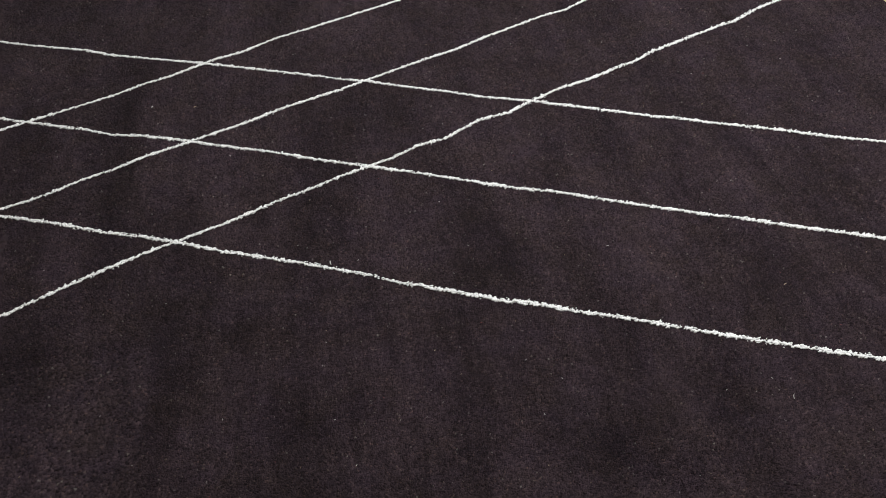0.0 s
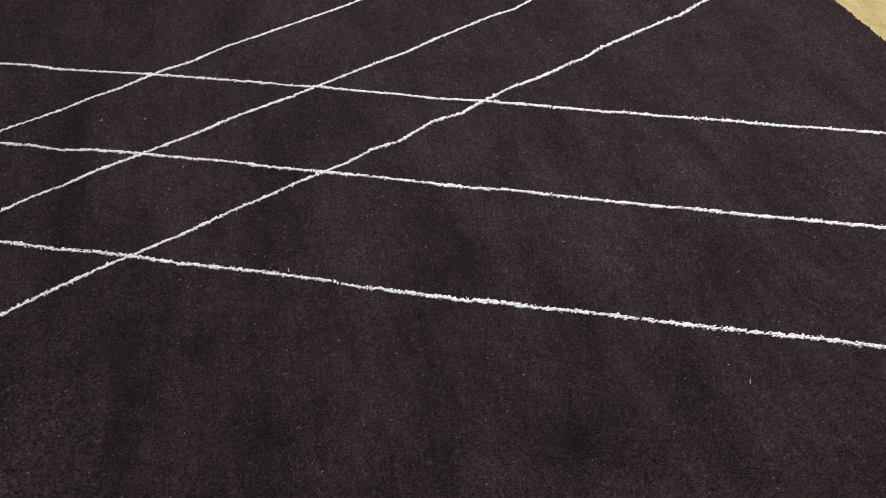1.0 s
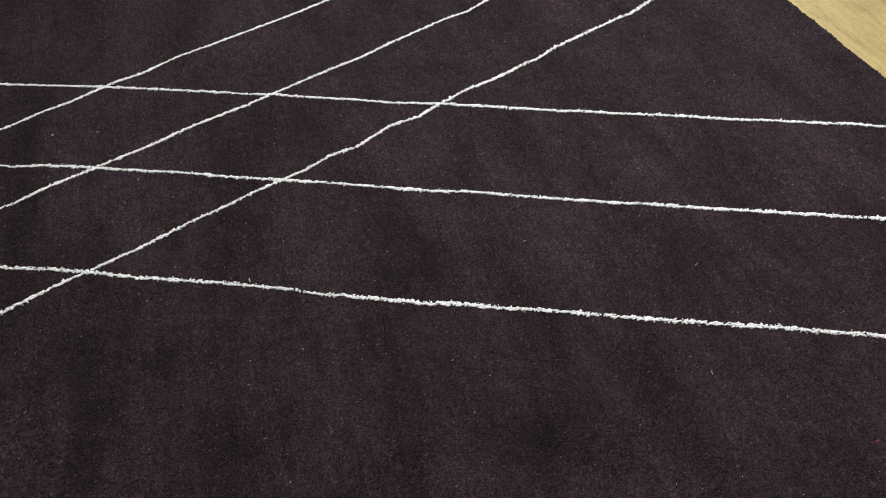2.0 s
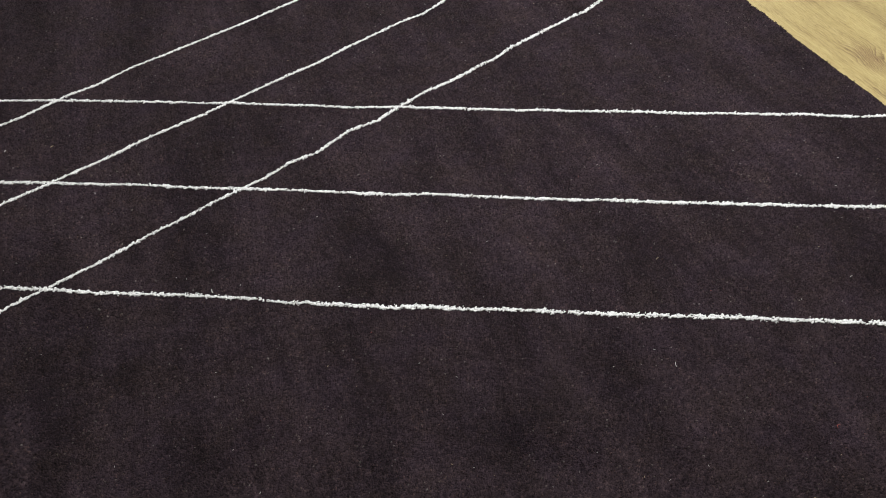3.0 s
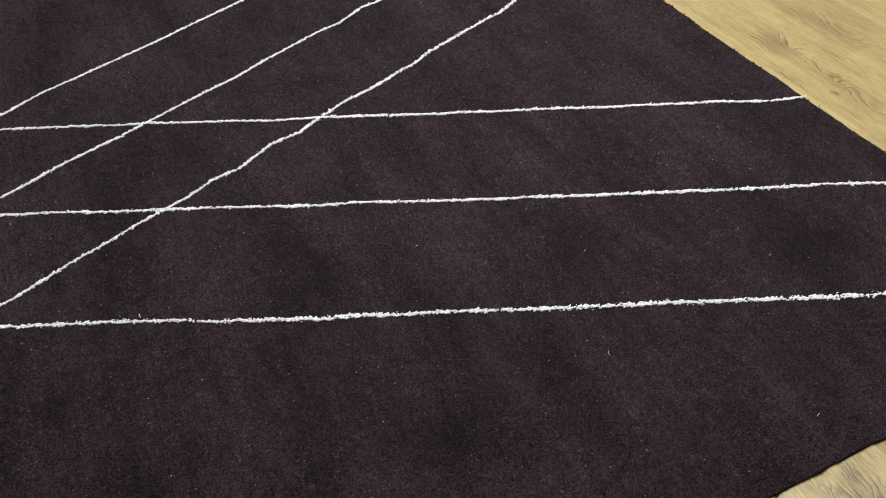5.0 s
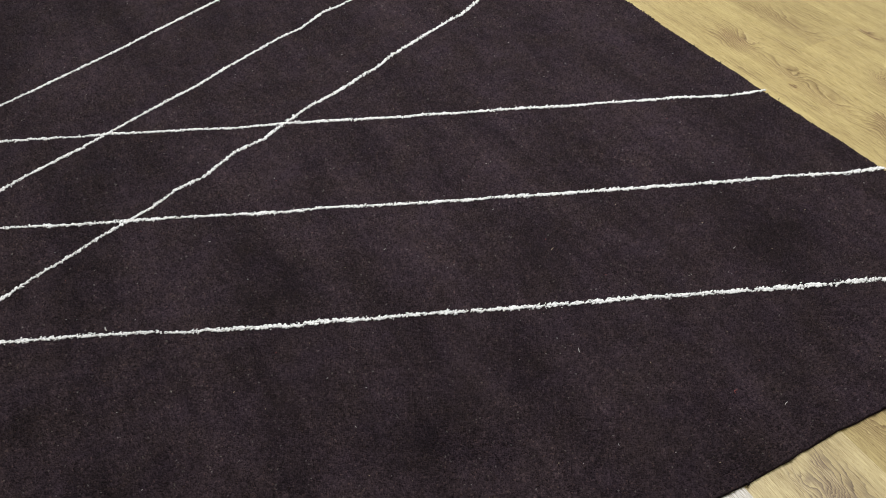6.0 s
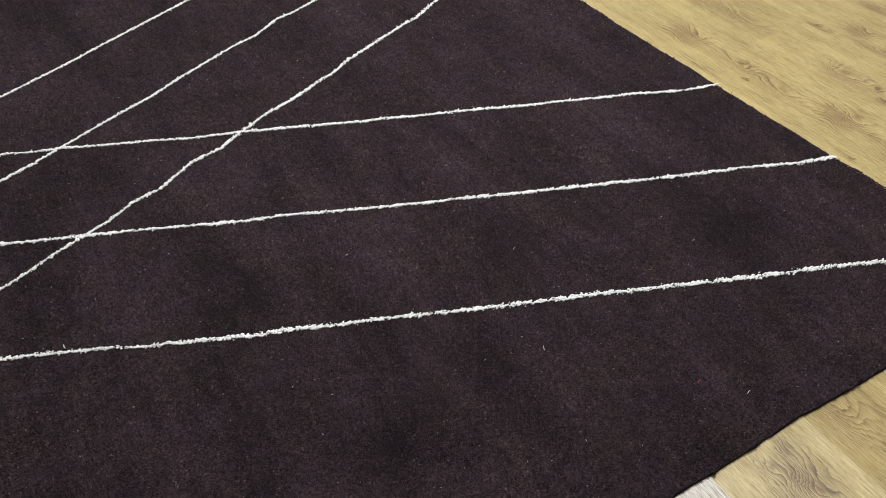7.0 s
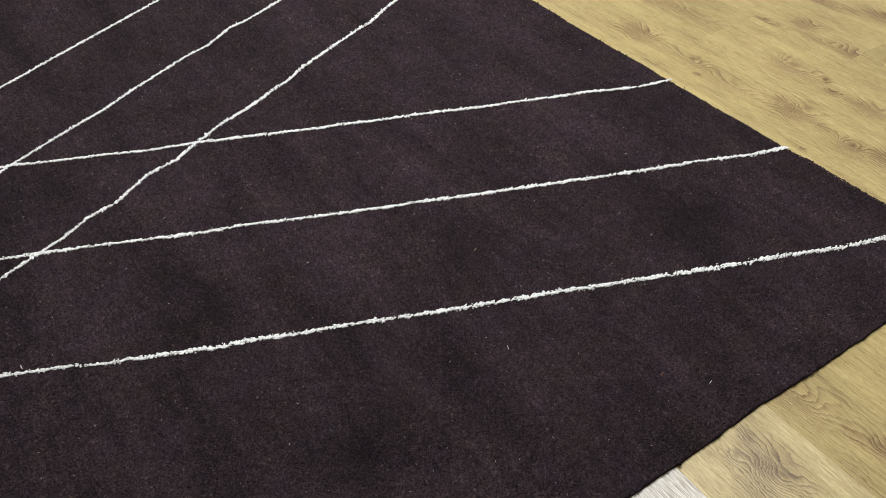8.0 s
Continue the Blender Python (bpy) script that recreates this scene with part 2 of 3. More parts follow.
# ---- mesh helpers ----
def arrays_mesh(name, verts, faces, mat, smooth=False):
    """A mesh from numpy vertices and equal-sided faces."""
    mesh = bpy.data.meshes.new(name)
    sides = faces.shape[1]
    mesh.vertices.add(len(verts))
    mesh.vertices.foreach_set("co", verts.astype(np.float32).ravel())
    mesh.loops.add(faces.size)
    mesh.loops.foreach_set("vertex_index", faces.astype(np.int32).ravel())
    mesh.polygons.add(len(faces))
    mesh.polygons.foreach_set("loop_start", np.arange(0, faces.size, sides, dtype=np.int32))
    mesh.polygons.foreach_set("use_smooth", np.full(len(faces), smooth))
    mesh.update(calc_edges=True)
    mesh.materials.append(mat)
    return mesh


def box(bm, x0, x1, y0, y1, z0, z1):
    made = bmesh.ops.create_cube(bm, size=1.0, matrix=Matrix.LocRotScale(
        ((x0 + x1) / 2, (y0 + y1) / 2, (z0 + z1) / 2), None, (x1 - x0, y1 - y0, z1 - z0)))
    return made["verts"]


def part(name, bm, mat, parent=None, label=""):
    mesh = bpy.data.meshes.new(name)
    bm.to_mesh(mesh)
    bm.free()
    mesh.materials.append(mat)
    ob = new(name, mesh)
    ob.parent = parent
    return tagged(ob, label)


# ---- the room ----
def room():
    thick = 0.2
    (x0, x1), (y0, y1) = ROOM_X, ROOM_Y
    spans = {"wall_south": (x0 - thick, x1 + thick, y0 - thick, y0), "wall_west": (x0 - thick, x0, y0, y1), "wall_east": (x1, x1 + thick, y0, y1)}
    for name, (a, b, c, d) in spans.items():
        bm = bmesh.new()
        box(bm, a, b, c, d, -0.1, ROOM_Z)
        tagged(part(name, bm, WALL_PAINT), "plain off-white painted wall closing the room", "wall", kind="structure")
    bm = bmesh.new()
    (wx0, wx1), (wz0, wz1) = WINDOW_X, WINDOW_Z
    box(bm, x0 - thick, wx0, y1, y1 + thick, -0.1, ROOM_Z)
    box(bm, wx1, x1 + thick, y1, y1 + thick, -0.1, ROOM_Z)
    box(bm, wx0, wx1, y1, y1 + thick, -0.1, wz0)
    box(bm, wx0, wx1, y1, y1 + thick, wz1, ROOM_Z)
    tagged(part("wall_north", bm, WALL_PAINT), "plain off-white painted wall with an opening for the added, unseen window", "wall", kind="structure")
    bm = bmesh.new()
    box(bm, x0 - thick, x1 + thick, y0 - thick, y1 + thick, ROOM_Z, ROOM_Z + 0.15)
    tagged(part("ceiling", bm, CEILING_PAINT), "plain white painted ceiling above the rug", "ceiling", kind="structure")
    # Unseen fixture, added only to give the overhead lamp a surround.
    light = tagged(new("unseen_ceiling_light"), "unseen flat white rectangular panel frame on the ceiling, added round the overhead lamp", "ceiling light", kind="structure")
    bm = bmesh.new()
    for a, b, c, d in ((-0.63, 0.63, 0.45, 0.48), (-0.63, 0.63, -0.48, -0.45), (-0.63, -0.60, -0.45, 0.45), (0.60, 0.63, -0.45, 0.45)):
        box(bm, OVERHEAD_X + a, OVERHEAD_X + b, OVERHEAD_Y + c, OVERHEAD_Y + d, ROOM_Z - 0.03, ROOM_Z)
    part("unseen_light_frame", bm, FRAME_PAINT, light)
    # Window out of view, added where the far light comes in.
    window = tagged(new("unseen_window_1"), "unseen wide window with a plain white frame, added as a light source", "window", kind="structure")
    bar, ymid = 0.06, y1 + 0.1
    bm = bmesh.new()
    for a, b, c, d in ((wx0, wx1, wz0, wz0 + bar), (wx0, wx1, wz1 - bar, wz1), (wx0, wx0 + bar, wz0 + bar, wz1 - bar),
                       (wx1 - bar, wx1, wz0 + bar, wz1 - bar), ((wx0 + wx1 - bar) / 2, (wx0 + wx1 + bar) / 2, wz0 + bar, wz1 - bar)):
        box(bm, a, b, ymid - 0.03, ymid + 0.03, c, d)
    part("unseen_window_frame", bm, FRAME_PAINT, window)
    for a, b in ((wx0 + bar, (wx0 + wx1 - bar) / 2), ((wx0 + wx1 + bar) / 2, wx1 - bar)):
        bm = bmesh.new()
        box(bm, a, b, ymid - 0.004, ymid + 0.004, wz0 + bar, wz1 - bar)
        part("pane", bm, glass, window).visible_shadow = False


room()

# ---- the rug ----
RUG_X, RUG_Y, PILE = -3.6, 2.5, 0.009
rng = np.random.default_rng(5)


def smooth_noise(x, y, scale, seed):
    """Cheap smooth noise of numpy arrays, about -1 to 1."""
    total = 0
    for k, (a, b, c) in enumerate(np.random.default_rng(seed).uniform(0, 1, (7, 3))):
        turn, wave = a * 6.2832, (0.6 + 0.9 * b) / scale
        total = total + np.sin((np.cos(turn) * x + np.sin(turn) * y) * wave * 6.2832 + c * 6.2832)
    return total / 3.0


def east_edge(y):
    return 0.009 / (1 + np.exp((y - 0.40) / 0.02)) + 0.0010 * smooth_noise(y, 0 * y, 0.12, 31) + 0.0016 * smooth_noise(y, 0 * y, 0.45, 32)


def south_edge(x):
    return 0.003 + 0.0042 * np.exp(-((x + 0.57) / 0.075) ** 2) + 0.0010 * smooth_noise(x, 0 * x, 0.016, 39) + 0.0009 * smooth_noise(x, 0 * x, 0.07, 33) + 0.0006 * smooth_noise(x, 0 * x, 0.40, 34)


def rug_body(rug):
    def steps(a, b):
        near = np.array([0, 0.0015, 0.003, 0.005, 0.008, 0.012])
        return np.concatenate([a + near, np.linspace(a + 0.02, b - 0.02, int((b - a) / 0.02)), b - near[::-1]])
    xs, ys = steps(RUG_X, 0.0), steps(0.0, RUG_Y)
    gx, gy = np.meshgrid(xs, ys)
    depth = np.minimum(np.minimum(gx - RUG_X, -gx), np.minimum(gy, RUG_Y - gy))
    gz = 0.0015 + (PILE - 0.0045) * (1 - np.exp(-depth / 0.003)) + 0.0004 * smooth_noise(gx, gy, 0.2, 35)
    sx, sy = gx + east_edge(gy) * np.clip(1 + gx / 0.3, 0, 1), gy + south_edge(gx) * np.clip(1 - gy / 0.3, 0, 1)
    top = np.stack([sx, sy, gz], 2)
    ny, nx = gx.shape
    index = np.arange(nx * ny).reshape(ny, nx)
    faces = np.stack([index[:-1, :-1], index[:-1, 1:], index[1:, 1:], index[1:, :-1]], 2).reshape(-1, 4)
    rim = np.concatenate([index[0, :-1], index[:-1, -1], index[-1, :0:-1], index[:0:-1, 0]])
    low = top.reshape(-1, 3)[rim].copy()
    low[:, 2] = 0.0002
    verts = np.concatenate([top.reshape(-1, 3), low])
    below = np.arange(len(rim)) + nx * ny
    skirt = np.stack([rim, below, np.roll(below, -1), np.roll(rim, -1)], 1)
    ob = new("backing", arrays_mesh("backing", verts, np.concatenate([faces, skirt]), WOOL, True))
    ob.parent = rug


def tufts(x, y, size, lean_x, lean_y, tall):
    """Three-sided tapered tufts standing at the given places."""
    count = len(x)
    turn = rng.uniform(0, 6.2832, count)
    verts = np.zeros((count, 4, 3), np.float32)
    for k in range(3):
        verts[:, k, 0] = x + size * np.cos(turn + k * 2.0944)
        verts[:, k, 1] = y + size * np.sin(turn + k * 2.0944)
        verts[:, k, 2] = PILE - 0.0030
    verts[:, 3, 0], verts[:, 3, 1], verts[:, 3, 2] = x + lean_x, y + lean_y, tall
    start = np.arange(count)[:, None] * 4
    faces = (start[:, :, None] + np.array([[0, 1, 3], [1, 2, 3], [2, 0, 3]])[None]).reshape(-1, 3)
    return verts.reshape(-1, 3), faces


def rug_pile(rug):
    """The cut pile: fine tufts over the stretch passed closely, coarser ones over the rest, a fringe of loose ones at the edges."""
    def scatter(x0, x1, y0, y1, step):
        gx, gy = np.meshgrid(np.arange(x0, x1, step), np.arange(y0, y1, step))
        gx = gx + rng.uniform(-0.5, 0.5, gx.shape) * step
        gy = gy + rng.uniform(-0.5, 0.5, gy.shape) * step
        return gx.ravel(), gy.ravel()
    near = scatter(-1.80, -0.002, 0.002, 0.60, 0.0024)
    fine = scatter(-2.10, -0.002, 0.60, 0.95, 0.0029)
    middle = scatter(-2.45, -0.002, 0.95, 2.30, 0.0033)
    rest = [scatter(-2.10, -1.80, 0.004, 0.60, 0.0040), scatter(RUG_X, -2.10, 0.004, 0.95, 0.010), scatter(RUG_X, -2.45, 0.95, RUG_Y, 0.010), scatter(-2.45, -0.004, 2.30, RUG_Y, 0.010)]
    sets = []
    for (x, y), step in [(near, 0.0024), (fine, 0.0029), (middle, 0.0033), (rest[0], 0.0040)] + [(r, 0.010) for r in rest[1:]]:
        count = len(x)
        x, y = x + east_edge(y) * np.clip(1 + x / 0.3, 0, 1), y + south_edge(x) * np.clip(1 - y / 0.3, 0, 1)
        flow = 0.0003 * smooth_noise(x, y, 0.16, 36)
        lean_x = flow + rng.normal(0, 0.0010, count) * step / 0.0031
        lean_y = -0.0004 + 0.0003 * smooth_noise(x, y, 0.13, 37) + rng.normal(0, 0.0010, count) * step / 0.0031
        lean_x = np.where(x > -0.005, -0.3 * np.abs(lean_x), lean_x)
        lean_y = np.where(y < 0.008, 0.3 * np.abs(lean_y), lean_y)
        inside = np.clip(np.minimum(-x, y) / 0.006, 0.0, 1.0)
        tall = PILE - 0.0015 * (1 - inside) + rng.normal(0, 0.0005, count) + 0.0003 * smooth_noise(x, y, 0.03, 38) + 0.0006 * smooth_noise(x, y, 0.0085, 40)
        sets.append(tufts(x, y, step * rng.uniform(0.82, 1.12, count), lean_x, lean_y, tall))
    for along, side in ((2.45, "east"), (2.4, "south")):
        count = int(along / 0.0008)
        run, out = rng.uniform(0, along, count), np.abs(rng.normal(0.0008, 0.0010, count))
        drop = rng.uniform(0.002, PILE - 0.001, count)
        if side == "east":
            x, y = -rng.uniform(0.001, 0.004, count) + east_edge(run), run
            sets.append(tufts(x, y, 0.0014 + 0 * x, 0.3 * out, rng.normal(0, 0.001, count), drop))
        else:
            x, y = -run, rng.uniform(0.003, 0.006, count) + south_edge(-run)
            sets.append(tufts(x, y, 0.0014 + 0 * x, rng.normal(0, 0.001, count), 0.0012 - out, drop))
    # thicker locks that poke out of the edge here and there
    for along, side in ((2.4, "east"), (2.2, "south")):
        at = np.cumsum(rng.exponential(0.014, int(along / 0.014)))
        lock = np.repeat(at, 7) + rng.normal(0, 0.0016, 7 * len(at))
        out = np.repeat(np.abs(rng.normal(0.0006, 0.0011, len(at))), 7) * rng.uniform(0.4, 1.1, len(lock))
        drop = rng.uniform(0.004, PILE + 0.0005, len(lock))
        if side == "east":
            sets.append(tufts(east_edge(lock) - 0.002, lock, 0.0020 + 0 * lock, 0.0008 + out, rng.normal(0, 0.0012, len(lock)), drop))
        else:
            sets.append(tufts(-lock, south_edge(-lock) + 0.004, 0.0020 + 0 * lock, rng.normal(0, 0.0012, len(lock)), -0.0022 - 2.2 * out, drop))
    offset, all_verts, all_faces = 0, [], []
    for verts, faces in sets:
        all_verts.append(verts)
        all_faces.append(faces + offset)
        offset += len(verts)
    ob = new("wool_pile", arrays_mesh("wool_pile", np.concatenate(all_verts), np.concatenate(all_faces), WOOL, True))
    ob.parent = rug
    tagged(ob, "short dark aubergine-brown cut wool pile", kind="stuff")


# Pale lines: a middle point, a heading, and the wander of the hand (metres along, millimetres aside).
LINE_UPPER = ((-1.046, 1.21), -23.14, [(-1.34, -3.9), (-1.26, -4.7), (-1.10, 1.4), (-1.02, -6.9), (-0.77, 4.1), (-0.46, 4.5), (-0.42, 1.7), (-0.36, 7.5), (-0.29, 2.6), (-0.15, 1.1), (-0.08, -4.2), (0.04, 2.2), (0.30, -3.8), (0.36, -0.1), (0.42, -2.9), (0.54, 0.1), (0.71, -4.0), (0.74, -0.1), (0.87, -1.5), (0.93, 2.4), (1.00, -3.0), (1.06, -3.7), (1.13, 7.3)])
LINE_MIDDLE = ((-1.03, 0.866), -23.21, [(-1.28, -4.7), (-1.06, -2.2), (-0.99, -8.6), (-0.93, 2.6), (-0.81, 6.6), (-0.73, 4.8), (-0.60, 7.5), (-0.54, 2.6), (-0.29, 3.0), (-0.10, -3.4), (0.00, 2.4), (0.06, -1.6), (0.28, -5.0), (0.33, -2.0), (0.43, -4.6), (0.81, -2.8), (0.93, 2.2), (1.04, -1.6), (1.12, 6.6)])
LINE_LOWER = ((-1.039, 0.538), -23.32, [(-1.19, -1.4), (-1.06, 3.5), (-0.96, 0.2), (-0.88, 5.3), (-0.81, 5.6), (-0.71, 1.4), (-0.55, 3.8), (-0.42, 1.2), (-0.39, -4.0), (-0.17, -6.5), (-0.12, -2.3), (-0.07, -4.8), (0.02, -1.8), (0.25, -3.6), (0.34, -0.8), (0.74, -0.3), (0.84, 3.8), (0.95, 0.8), (1.04, 9.8)])
CROSS_UPPER = ((-1.582, 1.597), 24.76, [(-0.68, 3.8), (-0.42, -8.0), (-0.35, -2.0), (-0.28, -5.7), (-0.16, 4.2), (-0.10, -3.9), (0.01, 8.7), (0.08, 3.9), (0.35, -3.5), (0.41, -1.0), (0.67, -0.9)])
CROSS_MIDDLE = ((-1.34, 1.38), 23.94, [(-0.87, 1.9), (-0.81, -3.3), (-0.76, -3.0), (-0.70, 3.0), (-0.64, -0.5), (-0.58, 5.7), (-0.34, -1.7), (-0.25, 3.8), (-0.11, -4.0), (0.12, -3.0), (0.21, -8.0), (0.30, -0.6), (0.47, 2.4), (0.50, 1.9), (0.56, -6.0), (0.66, 10.7), (0.71, 0.5), (0.76, -1.7)])
CROSS_LOWER = ((-1.151, 1.139), 23.80, [(-1.01, -8.0), (-0.86, 3.4), (-0.75, 6.5), (-0.59, -1.1), (-0.47, 3.7), (-0.41, 0.5), (-0.34, 2.2), (-0.21, -4.6), (-0.15, 2.3), (-0.09, -9.9), (0.01, 5.9), (0.08, -8.5), (0.15, -0.1), (0.24, 3.5), (0.32, -5.7), (0.41, -2.9), (0.46, -6.3), (0.51, 3.6), (0.76, -0.1), (0.79, -5.5), (0.88, 7.5)])


def blob_template():
    """A small lumpy bead of yarn: twelve corners, twenty faces."""
    bm = bmesh.new()
    bmesh.ops.create_icosphere(bm, subdivisions=1, radius=1.0)
    verts = np.array([v.co[:] for v in bm.verts])
    faces = np.array([[v.index for v in f.verts] for f in bm.faces])
    bm.free()
    return verts, faces


def pale_line(rug, middle, heading, wander, seed, broad=0.0018, thin=()):
    dice = np.random.default_rng(seed)
    ways = np.array([p[0] for p in wander]), np.array([p[1] for p in wander]) / 1000
    angle = radians(heading)
    step = 0.00070
    s = np.arange(-3.8, 3.8, step)
    s = s + dice.uniform(-step, step, len(s))
    aside = np.interp(s, *ways)
    spur = dice.uniform(0, 1, len(s)) < 0.17
    wide = broad * (1 + 0.13 * np.clip(s, -1.2, 1.2) + 0.24 * smooth_noise(s, 0 * s, 0.010, seed + 6) + 0.13 * smooth_noise(s, 0 * s, 0.03, seed + 1) + 0.12 * smooth_noise(s, 0 * s, 0.25, seed + 2))
    off = aside + 0.0009 * smooth_noise(s, 0 * s, 0.018, seed + 3) + np.clip(dice.normal(0, 0.9, len(s)), -1.4, 1.4) * wide * np.where(spur, 1.9, 1.0)
    x = middle[0] + np.cos(angle) * s - np.sin(angle) * off
    y = middle[1] + np.sin(angle) * s + np.cos(angle) * off
    worn = smooth_noise(s, 0 * s, 0.05, seed + 4) + 0.7 * smooth_noise(s, 0 * s, 0.011, seed + 5)
    full = np.clip(1.15 + 0.5 * worn, 0.50, 0.95)
    for spot in thin:
        full = full * (1 - 0.85 * np.exp(-((s - spot) / 0.012) ** 2))
    keep = (x < 0.0035 + east_edge(y)) & (x > RUG_X + 0.002) & (y > 0.003) & (y < RUG_Y - 0.003) & (dice.uniform(0, 1, len(s)) < full)
    x, y, spur, wide = x[keep], y[keep], spur[keep], wide[keep]
    count = len(x)
    form, faces = blob_template()
    yaw = angle + radians(32) + dice.normal(0, 0.42, count)
    size = np.where(spur, 0.55, np.clip(wide / broad, 0.7, 1.3))
    long, slim, high = dice.uniform(0.0022, 0.0042, count) * size, dice.uniform(0.0013, 0.0020, count) * size, dice.uniform(0.0013, 0.0020, count)
    lumps = form[None] * (1 + dice.uniform(-0.2, 0.2, (count, 12, 1)))
    px, py = lumps[:, :, 0] * long[:, None], lumps[:, :, 1] * slim[:, None]
    verts = np.stack([x[:, None] + px * np.cos(yaw)[:, None] - py * np.sin(yaw)[:, None],
                      y[:, None] + px * np.sin(yaw)[:, None] + py * np.cos(yaw)[:, None],
                      PILE - 0.0009 + dice.normal(0, 0.0004, count)[:, None] + lumps[:, :, 2] * high[:, None]
                      + dice.normal(0, 0.25, count)[:, None] * px], 2)
    index = (faces[None] + np.arange(count)[:, None, None] * 12).reshape(-1, 3)
    ob = new("pale_line", arrays_mesh("pale_line", verts.reshape(-1, 3), index, YARN, True))
    ob.parent = rug
    tagged(ob, "uneven ivory yarn line tufted into the pile")


def fibre(name, length, thick, bend, mat):
    """A loose curled thread lying along x, its foot at z = 0."""
    sides, rings = 5, 7
    verts, faces = [], []
    for i in range(rings):
        u = i / (rings - 1) - 0.5
        r = thick * (1 - 1.2 * u * u)
        for k in range(sides):
            a = 6.2832 * k / sides
            verts.append((u * length, bend * (0.25 - u * u) * 4 + r * math.cos(a), thick + r * math.sin(a)))
    for i in range(rings - 1):
        for k in range(sides):
            a, b = i * sides + k, i * sides + (k + 1) % sides
            faces.append((a, b, b + sides, a + sides))
    mesh = bpy.data.meshes.new(name)
    mesh.from_pydata(verts, [], faces + [tuple(range(sides))[::-1], tuple(range((rings - 1) * sides, rings * sides))])
    for poly in mesh.polygons:
        poly.use_smooth = True
    mesh.materials.append(mat)
    return mesh


def rug():
    thing = tagged(new("rug"), "dark aubergine-brown tufted wool rug with crossing ivory lines on oak floor", "rug")
    rug_body(thing)
    rug_pile(thing)
    for k, (middle, heading, wander) in enumerate((LINE_UPPER, LINE_MIDDLE, LINE_LOWER, CROSS_UPPER, CROSS_MIDDLE, CROSS_LOWER)):
        pale_line(thing, middle, heading, wander, 100 + 10 * k, (0.0019, 0.0021, 0.0023, 0.0018, 0.0018, 0.0021)[k], (-0.405, 0.760) if k == 2 else ())
    stray = new("stray_yarn", fibre("stray_yarn", 0.012, 0.0009, 0.0012, WOOL))
    stray.matrix_world = pose(0.004, 0.726, PILE - 0.002, 0, 0, 40)
    stray.parent = thing
    return thing


rug()

# Loose bits of lint on the pile: x, y, heading, length, thickness, bend, look.
LINT = [
    (-0.811, 0.321, 68, 0.0102, 0.00048, 0.0007, "white"),
    (-0.594, 0.079, 20, 0.0084, 0.00054, 0.0005, "white"),
    (-0.645, 0.133, 30, 0.0070, 0.00080, 0.0026, "red"),
    (-0.990, 0.702, 10, 0.0050, 0.00050, 0.0006, "white"),
    (-1.866, 1.343, 60, 0.0054, 0.00096, 0.0012, "white"),
    (-1.769, 1.324, 35, 0.0072, 0.00072, 0.0014, "tan"),
    (-0.422, 0.390, 15, 0.0070, 0.00040, 0.0010, "white"),
    (-0.716, 0.550, 30, 0.0080, 0.00048, 0.0010, "tan"),
    (-1.496, 0.751, 95, 0.0102, 0.00108, 0.0007, "white"),
]
for x, y, heading, length, thick, bend, look_of in LINT:
    mat = {"white": LINT_WHITE, "red": LINT_RED, "tan": LINT_TAN}[look_of]
    bit = new("lint", fibre("lint", length, thick, bend, mat))
    bit.matrix_world = pose(x, y, PILE - 0.0003, 0, 0, heading)
    tagged(bit, {"white": "tiny white thread of lint lying on the dark pile", "red": "tiny curled red fluff caught in the dark pile",
                 "tan": "tiny tan fibre lying on the dark pile"}[look_of], "lint", "lint on the rug")


def lint_flecks():
    """Tiny pale and rusty flecks scattered over the pile."""
    dice = np.random.default_rng(77)
    for look_of, count in (("white", 150), ("tan", 80), ("red", 50)):
        shape = fibre("fleck", 0.0030, 0.00035, 0.0003, LINT_TAN)
        form = np.array([v.co[:] for v in shape.vertices])
        quads = np.array([p.vertices[:] for p in shape.polygons if len(p.vertices) == 4])
        bpy.data.meshes.remove(shape)
        turn, size = dice.uniform(0, 3.1416, count), dice.uniform(0.4, 1.15, count)
        x, y = dice.uniform(-2.2, -0.02, count), 0.02 + 2.0 * dice.uniform(0, 1, count) ** 1.4
        fx, fy = form[None, :, 0] * size[:, None], form[None, :, 1] * size[:, None]
        verts = np.stack([x[:, None] + fx * np.cos(turn)[:, None] - fy * np.sin(turn)[:, None],
                          y[:, None] + fx * np.sin(turn)[:, None] + fy * np.cos(turn)[:, None],
                          PILE - 0.0004 + form[None, :, 2] + 0 * fx], 2)
        faces = (quads[None] + np.arange(count)[:, None, None] * len(form)).reshape(-1, 4)
        mat = {"white": LINT_WHITE, "red": LINT_RED, "tan": LINT_TAN}[look_of]
        ob = new("lint_fleck", arrays_mesh("lint_fleck", verts.reshape(-1, 3), faces, mat, True))
        tagged(ob, "minute " + {"white": "white", "red": "rusty", "tan": "tan"}[look_of] + " flecks of lint scattered over the dark pile", "lint", kind="stuff")


lint_flecks()

# ---- the oak floor ----
WIDE, LONG, FIRST = 0.19255, 1.286, -0.7447
OAK = oak_material("oak_plank")
